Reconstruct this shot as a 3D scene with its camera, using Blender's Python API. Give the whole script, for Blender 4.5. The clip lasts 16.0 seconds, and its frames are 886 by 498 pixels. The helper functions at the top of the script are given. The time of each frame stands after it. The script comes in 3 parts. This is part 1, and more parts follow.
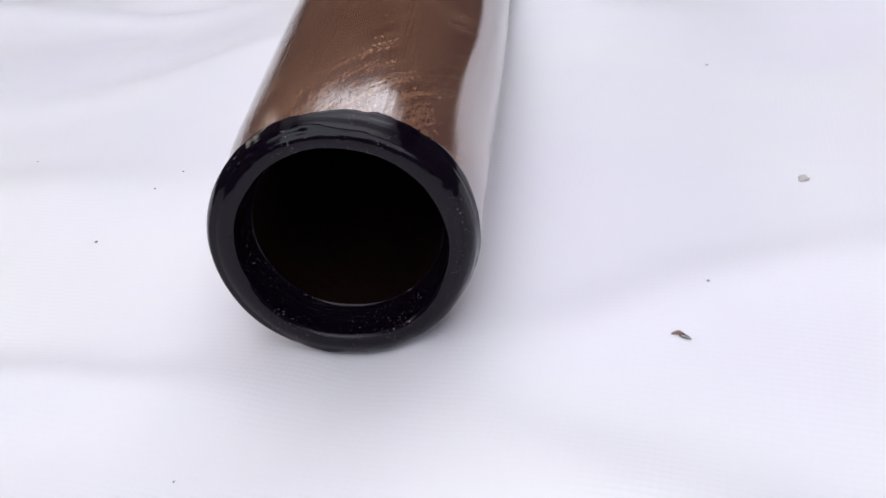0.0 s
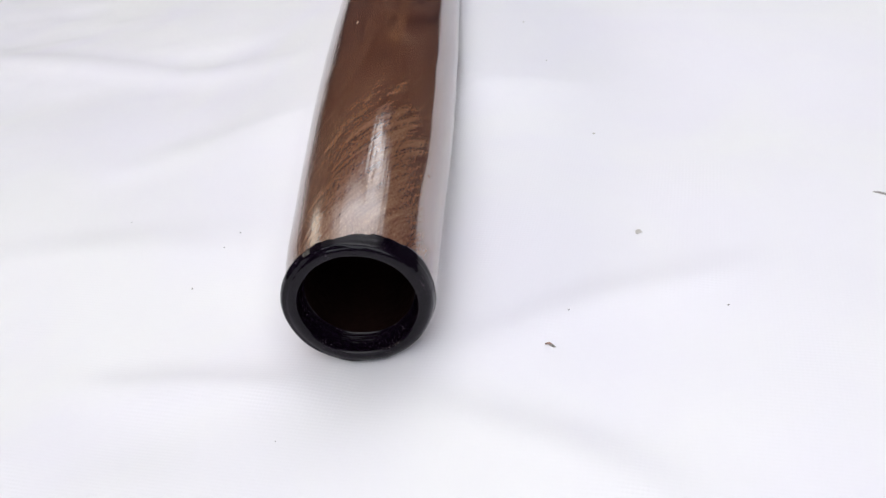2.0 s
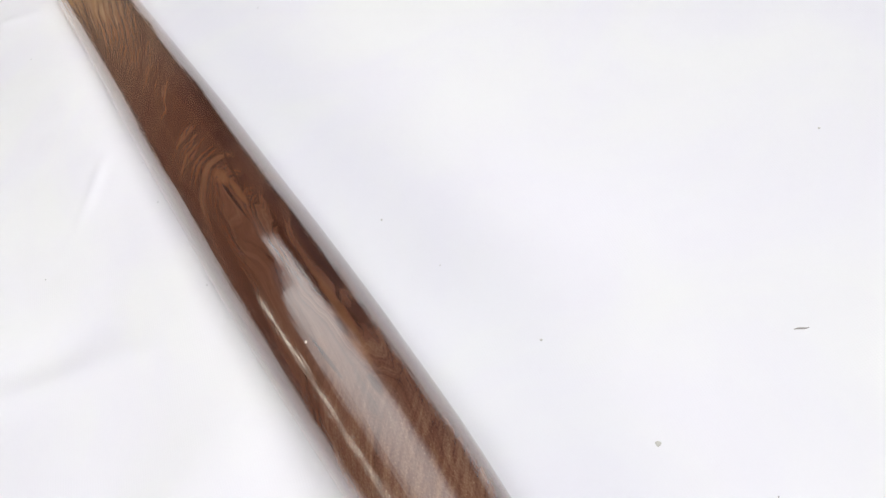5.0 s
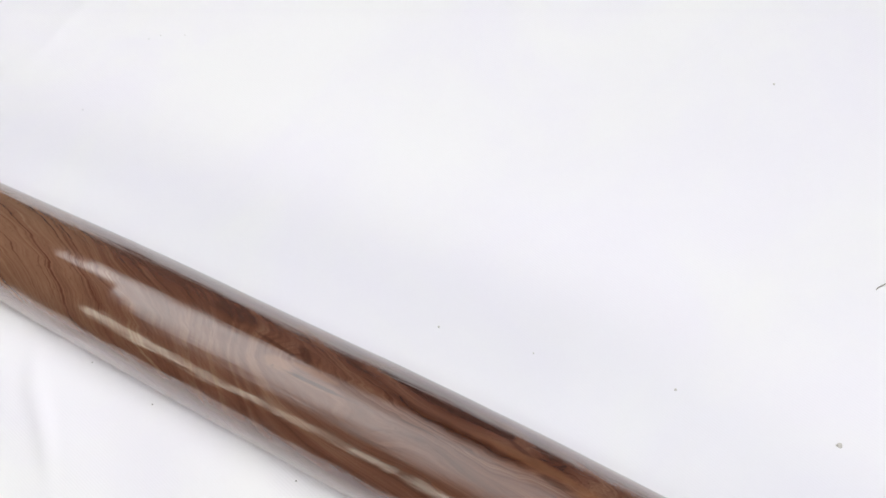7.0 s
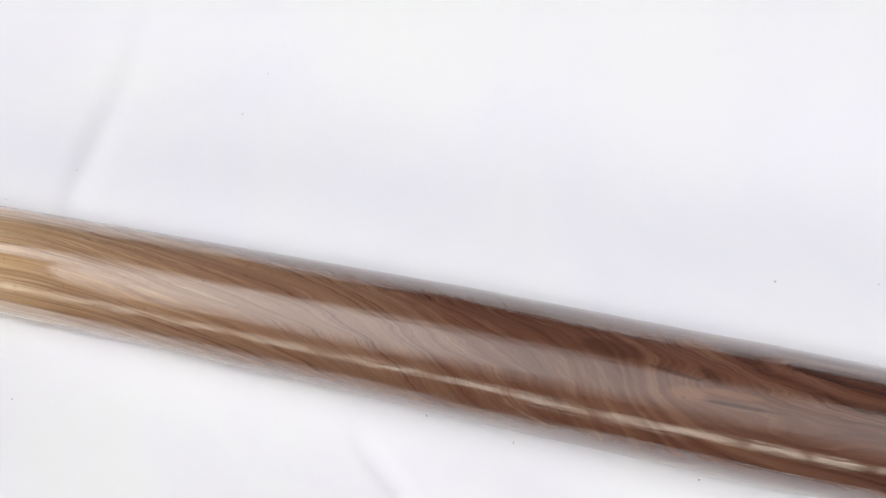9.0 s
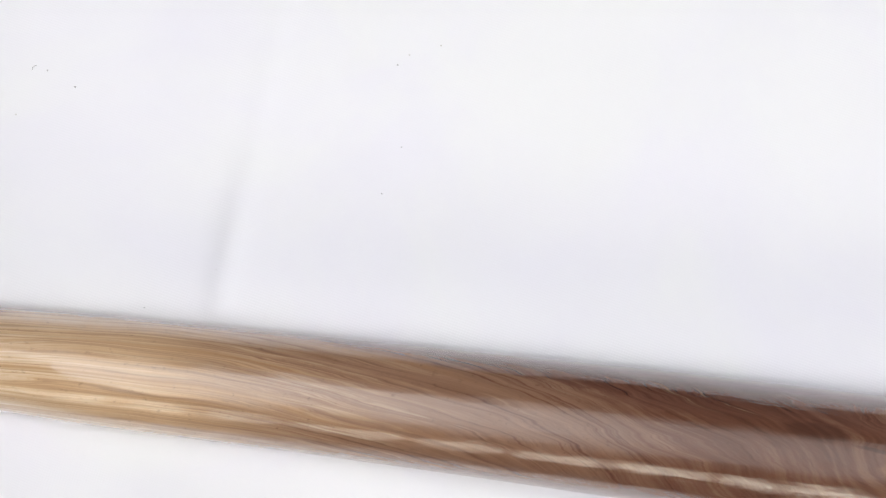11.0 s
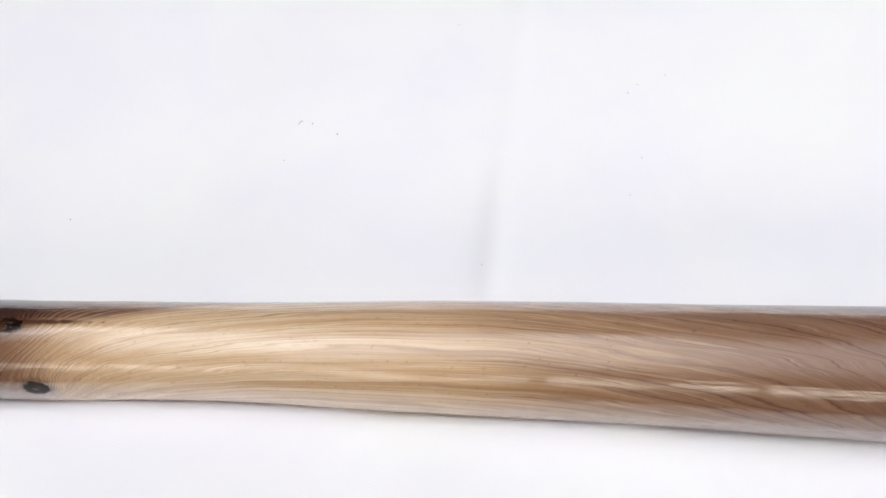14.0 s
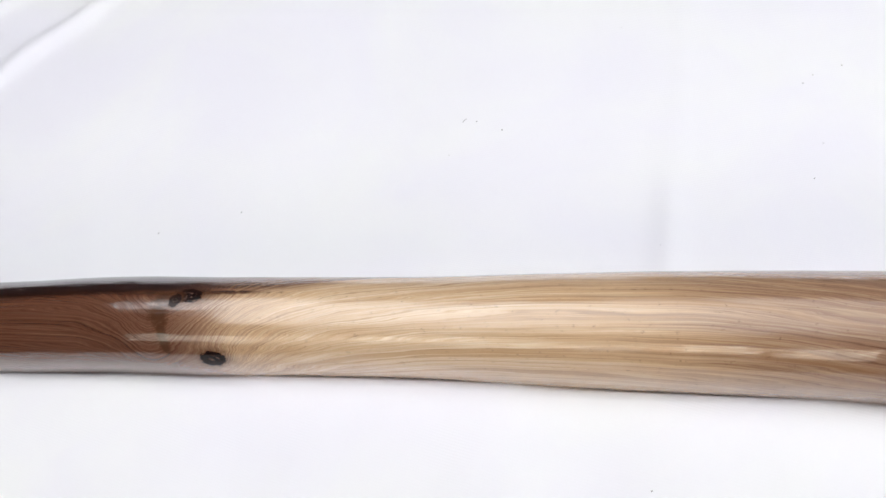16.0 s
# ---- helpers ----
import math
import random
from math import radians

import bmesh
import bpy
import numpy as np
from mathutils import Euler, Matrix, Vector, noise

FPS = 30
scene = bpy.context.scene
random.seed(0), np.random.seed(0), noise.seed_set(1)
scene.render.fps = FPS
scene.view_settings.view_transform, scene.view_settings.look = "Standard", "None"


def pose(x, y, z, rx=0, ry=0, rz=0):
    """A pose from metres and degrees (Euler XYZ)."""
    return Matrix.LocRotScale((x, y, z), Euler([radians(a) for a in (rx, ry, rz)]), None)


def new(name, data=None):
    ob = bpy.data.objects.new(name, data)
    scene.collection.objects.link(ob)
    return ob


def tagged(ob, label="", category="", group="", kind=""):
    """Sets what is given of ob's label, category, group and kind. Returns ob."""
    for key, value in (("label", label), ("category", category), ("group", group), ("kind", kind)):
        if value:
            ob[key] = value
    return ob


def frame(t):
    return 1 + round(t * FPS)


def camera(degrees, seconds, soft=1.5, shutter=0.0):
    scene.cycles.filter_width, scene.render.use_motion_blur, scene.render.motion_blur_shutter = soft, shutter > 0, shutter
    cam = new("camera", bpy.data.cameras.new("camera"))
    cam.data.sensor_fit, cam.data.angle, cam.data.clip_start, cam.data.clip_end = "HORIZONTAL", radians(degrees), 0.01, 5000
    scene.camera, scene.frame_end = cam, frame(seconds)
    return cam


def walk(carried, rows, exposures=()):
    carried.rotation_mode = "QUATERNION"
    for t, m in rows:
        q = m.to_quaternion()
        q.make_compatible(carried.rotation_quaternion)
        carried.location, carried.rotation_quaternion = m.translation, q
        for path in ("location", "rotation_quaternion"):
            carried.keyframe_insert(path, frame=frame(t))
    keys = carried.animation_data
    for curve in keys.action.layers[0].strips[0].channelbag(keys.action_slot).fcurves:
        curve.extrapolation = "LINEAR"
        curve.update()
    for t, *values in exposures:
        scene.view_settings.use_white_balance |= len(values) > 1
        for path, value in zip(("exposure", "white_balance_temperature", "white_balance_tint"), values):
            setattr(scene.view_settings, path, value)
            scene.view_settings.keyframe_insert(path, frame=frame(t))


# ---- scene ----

# seconds, eye (metres), yaw, pitch and roll (degrees)
PATH = [
    (0.00, 0.0715, -0.2696, 0.1860, 7.57, -30.15, -9.40),
    (0.50, 0.0885, -0.2940, 0.2029, 8.13, -30.37, -9.93),
    (1.00, 0.1032, -0.3273, 0.2260, 8.36, -30.89, -10.46),
    (1.50, 0.1176, -0.3806, 0.2809, 8.18, -32.41, -11.04),
    (2.00, 0.1154, -0.4239, 0.3572, 7.55, -34.58, -12.45),
    (2.50, 0.0878, -0.4435, 0.4172, 5.07, -35.26, -13.49),
    (3.00, 0.0660, -0.4298, 0.4798, 2.57, -35.91, -14.89),
    (3.50, 0.0682, -0.4081, 0.5319, -0.28, -37.22, -17.40),
    (4.10, 0.0386, -0.3391, 0.5836, -6.73, -40.56, -18.42),
    (4.75, -0.0096, -0.2446, 0.6347, -15.14, -45.07, -18.60),
    (5.40, -0.0611, -0.1370, 0.6813, -24.28, -49.73, -18.26),
    (6.00, -0.0997, -0.0325, 0.7207, -32.69, -53.53, -17.87),
    (6.50, -0.1172, 0.0671, 0.7460, -39.85, -55.82, -17.28),
    (7.00, -0.1260, 0.1922, 0.7732, -50.37, -59.89, -13.99),
    (7.50, -0.1100, 0.2832, 0.7906, -55.23, -64.28, -14.94),
    (8.00, -0.1026, 0.3927, 0.7974, -58.79, -69.47, -15.97),
    (8.50, -0.0580, 0.5378, 0.8282, -57.07, -75.85, -20.75),
    (9.00, -0.0103, 0.6503, 0.8255, -54.92, -79.63, -24.80),
    (9.20, -0.0127, 0.6782, 0.8200, -54.97, -79.46, -25.56),
    (9.90, 0.0363, 0.7625, 0.8217, -59.15, -82.09, -23.15),
    (10.60, 0.1030, 0.8391, 0.8309, -64.99, -85.73, -18.65),
    (11.30, 0.1215, 0.9013, 0.8286, -70.48, -86.70, -14.71),
    (11.50, 0.0931, 0.9102, 0.8196, -71.66, -85.11, -14.16),
    (12.00, -0.0048, 0.9097, 0.8301, -74.13, -79.27, -12.69),
    (12.50, -0.0332, 0.9546, 0.8519, -76.06, -78.02, -10.93),
    (13.00, -0.0783, 0.9973, 0.8284, -77.13, -74.77, -10.37),
    (13.50, -0.1317, 1.0337, 0.8126, -76.23, -70.44, -11.47),
    (14.00, -0.2098, 1.0450, 0.7866, -74.98, -64.46, -12.86),
    (14.50, -0.2319, 1.0478, 0.7619, -71.29, -62.01, -16.40),
    (15.00, -0.2562, 1.0771, 0.7599, -70.12, -60.31, -16.87),
    (15.50, -0.2726, 1.1053, 0.7548, -68.02, -59.32, -18.79),
    (16.00, -0.3133, 1.1186, 0.7260, -66.79, -55.99, -19.50),
]
cam = camera(53.71, 16.0, soft=1.5)
walk(cam, [(t, pose(x, y, z, 90 + p, 0, w) @ pose(0, 0, 0, 0, 0, r)) for t, x, y, z, w, p, r in PATH],
     exposures=[(0.0, 0.38, 6350, 12), (1.0, 0.38, 6430, 10), (2.0, 0.44, 6580, 8), (3.0, 0.50, 6750, 5), (6.0, 0.49, 6730, 6), (9.0, 0.46, 6690, 6), (11.5, 0.47, 6690, 6), (14.0, 0.54, 6650, 6), (16.0, 0.56, 6600, 6)])

# ---- light: a long glowing roof sheet over the cloth, a window band in the west wall and an added fill light behind the start ----
world = bpy.data.worlds.new("daylight")
scene.world = world
world.use_nodes = True
wn = world.node_tree
sky = wn.nodes.new("ShaderNodeTexSky")
sky.sky_type, sky.sun_disc = "NISHITA", False
sky.sun_elevation, sky.sun_rotation = radians(40), radians(250)
wn.links.new(sky.outputs[0], wn.nodes["Background"].inputs[0])
wn.nodes["Background"].inputs[1].default_value = 0.1

ROOM = (-2.8, 2.8, -3.4, 5.2, 2.5)            # west, east, south, north, ceiling
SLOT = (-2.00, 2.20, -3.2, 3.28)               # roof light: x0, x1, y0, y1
WIN = (-1.6, 3.70, 1.72, 2.34)                 # west window band: y0, y1, z0, z1
SOUTH_FILL = (-2.0, 2.0, 0.90, 2.25)               # added south opening for fill light, unseen: x0, x1, z0, z1
ROOF_LIGHT = 2.16                             # peak brightness of the glowing sheet


def area_lamp(name, m, w, h, watts, colour):
    d = bpy.data.lights.new(name, "AREA")
    d.shape, d.size, d.size_y, d.energy, d.color = "RECTANGLE", w, h, watts, colour
    new(name, d).matrix_world = m


area_lamp("window_sky", pose(ROOM[0] - 0.16, (WIN[0] + WIN[1]) / 2, (WIN[2] + WIN[3]) / 2, 0, -90, 0),
          WIN[3] - WIN[2], WIN[1] - WIN[0], 32, (1.0, 0.92, 0.76))
# added fill light from the unseen south side, kept out of the tube's reflections
area_lamp("south_fill_light", pose((SOUTH_FILL[0] + SOUTH_FILL[1]) / 2, ROOM[2] - 0.16, (SOUTH_FILL[2] + SOUTH_FILL[3]) / 2, 90, 0, 0),
          SOUTH_FILL[1] - SOUTH_FILL[0], SOUTH_FILL[3] - SOUTH_FILL[2], 24, (1.0, 0.98, 1.0))


# ---- materials ----
class Nodes:
    """A short way to write shader arithmetic."""

    def __init__(self, name):
        self.mat = bpy.data.materials.new(name)
        self.mat.use_nodes = True
        self.t = self.mat.node_tree
        self.bsdf = self.t.nodes["Principled BSDF"]

    def put(self, sock, v):
        if isinstance(v, bpy.types.NodeSocket):
            self.t.links.new(v, sock)
        else:
            sock.default_value = v

    def m(self, op, a, b=0.0, c=0.0):
        n = self.t.nodes.new("ShaderNodeMath")
        n.operation = op
        for i, v in enumerate((a, b, c)):
            self.put(n.inputs[i], v)
        return n.outputs[0]

    def add(self, *v):
        r = v[0]
        for q in v[1:]:
            r = self.m("ADD", r, q)
        return r

    def mul(self, *v):
        r = v[0]
        for q in v[1:]:
            r = self.m("MULTIPLY", r, q)
        return r

    def sub(self, a, b):
        return self.m("SUBTRACT", a, b)

    def smooth(self, v, a, b, lo=0.0, hi=1.0):
        n = self.t.nodes.new("ShaderNodeMapRange")
        n.interpolation_type = "SMOOTHSTEP"
        for i, q in enumerate((v, a, b, lo, hi)):
            self.put(n.inputs[i], q)
        return n.outputs[0]

    def vec(self, x, y, z=0.0):
        n = self.t.nodes.new("ShaderNodeCombineXYZ")
        for i, v in enumerate((x, y, z)):
            self.put(n.inputs[i], v)
        return n.outputs[0]

    def noise(self, v, scale, detail=2.0, rough=0.5, dist=0.0):
        n = self.t.nodes.new("ShaderNodeTexNoise")
        self.put(n.inputs["Vector"], v)
        n.inputs["Scale"].default_value, n.inputs["Detail"].default_value = scale, detail
        n.inputs["Roughness"].default_value, n.inputs["Distortion"].default_value = rough, dist
        return n.outputs["Fac"]

    def ramp(self, v, stops, kind="LINEAR"):
        n = self.t.nodes.new("ShaderNodeValToRGB")
        n.color_ramp.interpolation = kind
        self.put(n.inputs[0], v)
        e = n.color_ramp.elements
        while len(e) < len(stops):
            e.new(0.5)
        for el, (p, c) in zip(e, stops):
            el.position = p
            el.color = (c, c, c, 1) if isinstance(c, (int, float)) else (*c, 1)
        return n.outputs[0]

    def mix(self, f, a, b):
        n = self.t.nodes.new("ShaderNodeMix")
        n.data_type = "RGBA"
        self.put(n.inputs[0], f)
        for i, c in ((6, a), (7, b)):
            self.put(n.inputs[i], c if isinstance(c, bpy.types.NodeSocket) else (*c, 1))
        return n.outputs[2]

    def bump(self, h, dist, strength=1.0, normal=None):
        n = self.t.nodes.new("ShaderNodeBump")
        n.inputs["Strength"].default_value, n.inputs["Distance"].default_value = strength, dist
        self.put(n.inputs["Height"], h)
        if normal is not None:
            self.put(n.inputs["Normal"], normal)
        return n.outputs[0]

    def uv(self):
        n = self.t.nodes.new("ShaderNodeUVMap")
        s = self.t.nodes.new("ShaderNodeSeparateXYZ")
        self.t.links.new(n.outputs[0], s.inputs[0])
        return s.outputs[0], s.outputs[1]

    def place(self):
        n = self.t.nodes.new("ShaderNodeTexCoord")
        s = self.t.nodes.new("ShaderNodeSeparateXYZ")
        self.t.links.new(n.outputs["Object"], s.inputs[0])
        return n.outputs["Object"], s.outputs[0], s.outputs[1], s.outputs[2]

    def glaze(self, stops, rough, normal, cover):
        """A thick clear gloss over the base, growing with the slant of the view as the stops say; cover: where it lies whole (1) or chipped (0)."""
        lw, g, mx = (self.t.nodes.new("ShaderNode" + k) for k in ("LayerWeight", "BsdfAnisotropic", "MixShader"))
        lw.inputs["Blend"].default_value = 0.5
        self.put(lw.inputs["Normal"], normal)
        self.put(g.inputs["Normal"], normal)
        self.put(g.inputs["Roughness"], rough)
        g.inputs["Color"].default_value = (1, 1, 1, 1)
        self.put(mx.inputs[0], self.mul(self.ramp(lw.outputs["Facing"], stops), cover))
        self.t.links.new(self.bsdf.outputs[0], mx.inputs[1])
        self.t.links.new(g.outputs[0], mx.inputs[2])
        self.t.links.new(mx.outputs[0], self.t.nodes["Material Output"].inputs[0])

    def set(self, **kw):
        for k, v in kw.items():
            s = self.bsdf.inputs[k.replace("_", " ")]
            self.put(s, (*v, 1) if isinstance(v, tuple) else v)


def varnished_wood():
    """Wood under a thick gloss: u runs along the tube in metres, v round it in radians from the top, to the east."""
    n = Nodes("varnished_wood")
    u, v = n.uv()

    def tex(su, sv, seed, detail=2.0, rough=0.5, second=None):
        return n.noise(n.vec(n.mul(u, su), n.mul(v if second is None else second, sv), seed), 1.0, detail, rough)

    def blob(u0, v0, lu, lv, tilt=0.0):
        a = n.mul(n.sub(u, u0), 1 / lu)
        b = n.mul(n.sub(n.sub(v, v0), n.mul(n.sub(u, u0), tilt)), 1 / lv)
        return n.m("EXPONENT", n.mul(n.add(n.mul(a, a), n.mul(b, b)), -1.0))

    def curve(stops, top):
        """A smooth function of u from 0 to top."""
        return n.mul(n.ramp(n.mul(u, 1 / 1.9), [((p + 0.02) / 1.92, c / top) for p, c in stops], "B_SPLINE"), top)

    big, mid = tex(5.0, 0.8, 3.1), tex(14.0, 2.2, 7.7, 3.0)
    torn = n.mul(n.sub(tex(45.0, 7.0, 2.0, 4.0, 0.65), 0.5), 0.8)
    # growth-ring field, whose contours are the figure: they slant round the tube, flatten, then dive at the knots
    slant = curve(((0.0, 0.0), (0.20, 1.5), (0.40, 2.2), (0.55, 3.0), (0.70, 4.35), (0.80, 5.0), (0.90, 5.4), (1.0, 5.66), (1.10, 5.81), (1.20, 5.81), (1.30, 5.69),
                   (1.37, 5.45), (1.42, 5.15), (1.46, 4.75), (1.49, 4.2), (1.52, 3.4), (1.545, 3.0), (1.56, 3.2), (1.58, 3.6), (1.62, 3.9), (1.70, 4.0), (1.85, 4.0)), 8)
    field = n.add(n.sub(v, slant), n.mul(big, n.smooth(u, 0.6, 0.9, 0.75, 0.35)), n.mul(mid, n.smooth(u, 0.5, 0.7, 0.13, 0.02), n.smooth(u, 0.08, 0.26)), n.mul(torn, n.smooth(u, 0.62, 0.45, 0.0, 0.07), n.smooth(u, 0.08, 0.26)), n.mul(tex(2.0, 5.0, 12.0), 0.2))
    # ovals round the eye of the great knot
    oa, ob = n.mul(n.sub(u, 0.375), 1 / 0.085), n.mul(n.sub(n.sub(v, 0.70), n.mul(n.sub(u, 0.375), 1.0)), 1 / 0.36)
    oval = n.m("SQRT", n.add(n.mul(oa, oa), n.mul(ob, ob)))
    near = n.smooth(n.add(oval, n.mul(n.sub(mid, 0.5), 1.2)), 2.1, 0.9)
    field = n.add(n.mul(field, n.sub(1.0, near)), n.mul(near, n.add(n.mul(oval, 0.75), n.mul(mid, 0.45), n.mul(big, 0.3))))
    for u0, v0, lu, lv, a in ((0.505, 0.12, 0.040, 0.30, 0.9), (0.535, 0.42, 0.045, 0.25, -0.35), (0.44, -0.30, 0.06, 0.30, 0.7),
                              (0.225, 0.25, 0.045, 0.22, 0.8), (0.255, -0.20, 0.05, 0.18, -0.6), (0.66, -0.9, 0.10, 0.5, 0.6),
                              (1.491, -1.15, 0.030, 0.35, 0.8), (1.518, 0.17, 0.030, 0.32, 0.9), (0.12, -0.6, 0.08, 0.5, 0.5)):
        field = n.add(field, n.mul(blob(u0, v0, lu, lv), a * 0.5))
    swirl = n.smooth(u, 0.64, 0.52)                 # the figured stretch round the great knot
    pale = n.smooth(u, 0.85, 1.15)                  # the sapwood
    # heartwood dark at the bell, sapwood light beyond the middle, dark again past the knots
    tone = n.ramp(n.mul(u, 1 / 1.9), [(p / 1.9, c) for p, c in (
        (0.0, 0.42), (0.10, 0.40), (0.20, 0.32), (0.36, 0.27), (0.52, 0.32), (0.68, 0.35), (0.80, 0.46), (0.90, 0.54), (1.00, 0.62), (1.06, 0.69),
        (1.14, 0.82), (1.26, 0.89), (1.40, 0.90), (1.47, 0.76), (1.53, 0.38), (1.58, 0.29), (1.70, 0.26), (1.85, 0.25))])
    edge = curve(((0.0, 0.0), (0.45, 0.0), (0.573, 0.51), (0.65, 0.85), (0.732, 1.12), (0.80, 1.27), (0.883, 1.37), (0.95, 1.5), (1.05, 1.9), (1.85, 2.0)), 2.0)
    heart = n.smooth(n.add(n.sub(v, n.sub(edge, 0.5)), n.mul(n.sub(mid, 0.5), 0.5), n.mul(n.sub(tex(30.0, 5.0, 33.0, 3.0, 0.6), 0.5), 0.35)), -0.03, 0.12)
    tone = n.sub(tone, n.mul(heart, n.smooth(u, 0.50, 0.66, 0.0, 0.10), n.smooth(v, 0.3, 0.9, 0.6, 1.5)))
    crown = curve(((0.0, 2.0), (1.22, 1.6), (1.30, 1.35), (1.378, 0.90), (1.44, 0.74), (1.50, 0.66), (1.60, 0.60), (1.85, 0.60)), 2.0)
    dark_top = n.smooth(n.add(n.sub(v, n.sub(crown, 0.5)), n.mul(n.sub(mid, 0.5), 0.25)), -0.03, 0.25)
    tone = n.sub(tone, n.mul(dark_top, n.smooth(u, 1.20, 1.46, 0.10, 0.42)))
    # lines: wide soft bands, thin dark late wood, thin pale rays, fibre and pores, all along the field
    band = n.noise(n.vec(n.mul(u, 1.2), n.mul(field, n.smooth(u, 0.64, 0.50, 9.0, 5.5)), 20.0), 1.0, 2.0, 0.5)
    line = tex(2.0, 17.0, 41.0, 3.0, 0.6, field)
    hair = tex(3.0, 44.0, 44.0, 2.0, 0.6, field)
    fine = n.noise(n.vec(n.mul(u, 13.0), n.mul(field, 32.0), n.mul(v, 2.0)), 1.0, 5.0, 0.7)
    fibre = n.noise(n.vec(n.mul(u, 10.0), n.add(n.mul(v, 70.0), n.mul(field, 60.0)), 51.0), 1.0, 3.0, 0.75)
    vary = tex(6.0, 4.0, 15.0)
    jit = tex(1.5, 4.0, 2.0, 3.0, 0.6, field)
    wave = n.add(n.mul(n.m("SINE", n.add(n.mul(field, 46.0), n.mul(jit, 7.0))), 0.5), 0.5)
    broad = n.add(n.mul(n.m("SINE", n.add(n.mul(field, 19.0), n.mul(jit, 6.0))), 0.5), 0.5)
    dark_line = n.mul(n.smooth(line, 0.46, 0.34), n.smooth(vary, 0.25, 0.6, 0.4, 1.0))
    pore = n.mul(n.smooth(n.noise(n.vec(n.mul(u, 60.0), n.mul(field, 70.0), 5.0), 1.0, 1.0), 0.58, 0.66), n.smooth(tex(3.0, 5.0, 71.0, 1.0), 0.45, 0.6))
    tone = n.add(tone, n.mul(n.sub(band, 0.5), n.add(0.34, n.mul(swirl, 0.10), n.mul(pale, -0.10))), n.mul(dark_line, n.add(-0.17, n.mul(n.smooth(u, 0.76, 0.60), 0.13), n.mul(pale, 0.06))),
                 n.mul(n.sub(hair, 0.5), n.add(0.18, n.mul(n.smooth(u, 0.76, 0.60), -0.12), n.mul(pale, 0.30))), n.mul(n.sub(fine, 0.5), 0.24), n.mul(n.sub(fibre, 0.5), n.add(0.18, n.mul(pale, 0.05))),
                 n.mul(n.sub(big, 0.5), 0.14), n.mul(pore, pale, -0.04))
    rings = n.m("SINE", n.add(n.mul(oval, 7.5), n.mul(mid, 4.0), n.mul(torn, 1.5)))
    tone = n.add(tone, n.mul(rings, near, 0.11))
    # diagonal grain and bright specks near the bell
    mouth = n.smooth(u, 0.30, 0.10)
    diag = n.noise(n.vec(n.add(n.mul(u, 150.0), n.mul(v, -9.5)), n.add(n.mul(u, 6.0), n.mul(v, 1.2)), 9.0), 1.0, 3.0, 0.65)
    speck = n.noise(n.vec(n.mul(u, 430.0), n.mul(v, 34.0), 17.0), 1.0, 2.0, 0.6)
    tone = n.add(tone, n.mul(n.sub(diag, 0.5), mouth, 0.60), n.mul(n.sub(speck, 0.5), mouth, 0.40), n.mul(n.smooth(speck, 0.66, 0.74), mouth, 0.18))
    colour = n.ramp(tone, ((0.0, (0.022, 0.0065, 0.003)), (0.14, (0.066, 0.021, 0.010)), (0.34, (0.150, 0.064, 0.038)),
                           (0.58, (0.285, 0.157, 0.095)), (0.84, (0.62, 0.408, 0.236)), (1.0, (0.79, 0.62, 0.44))))
    # pale rays: thin bright lines with uneven gaps, strongest in the middle stretch and near the knots
    gate = n.smooth(n.add(tex(4.0, 7.0, 1.0, 2.0, 0.5, field), n.mul(pale, 0.16)), 0.45, 0.62)
    far = n.smooth(u, 0.95, 1.10)
    crest = n.add(n.mul(n.smooth(wave, 0.84, 0.97), far), n.mul(n.smooth(broad, 0.95, 0.998), n.sub(1.0, far)))
    rays = n.mul(crest, gate, n.smooth(u, 0.56, 0.66), n.smooth(u, 1.53, 1.44, 0.05, 1.0))
    colour = n.mix(n.mul(rays, n.smooth(tex(18.0, 6.0, 61.0, 2.0), 0.30, 0.6), n.smooth(u, 0.8, 1.2, 0.26, 0.55)), colour, (0.68, 0.50, 0.31))
    # thin brown lines between them in the sapwood
    wave_b = n.add(n.mul(n.m("SINE", n.add(n.mul(field, 71.0), n.mul(jit, 9.0), n.mul(hair, 1.5))), 0.5), 0.5)
    brown = n.mul(n.smooth(wave_b, 0.80, 0.98), pale, n.smooth(u, 1.56, 1.48), n.smooth(tex(3.0, 6.0, 91.0, 2.0, 0.5, field), 0.40, 0.60), n.smooth(v, -0.5, 0.3, 0.45, 1.0))
    colour = n.mix(n.mul(brown, 0.38), colour, (0.215, 0.110, 0.062))
    # warm honey streaks in the sapwood
    honey = n.smooth(tex(1.6, 5.0, 83.0, 2.0, 0.5, field), 0.52, 0.68)
    colour = n.mix(n.mul(honey, n.smooth(u, 0.80, 1.0), n.smooth(u, 1.48, 1.40), 0.45), colour, (0.42, 0.228, 0.098))
    # the eye of the great knot: a long dark lens, ragged, with a paler heart
    eye = n.add(blob(0.372, 0.70, 0.066, 0.14, 1.0), n.mul(torn, 0.45))
    colour = n.mix(n.mul(n.smooth(eye, 0.30, 0.46), n.smooth(eye, 0.98, 0.60, 0.45, 0.85)), colour, (0.055, 0.018, 0.010))
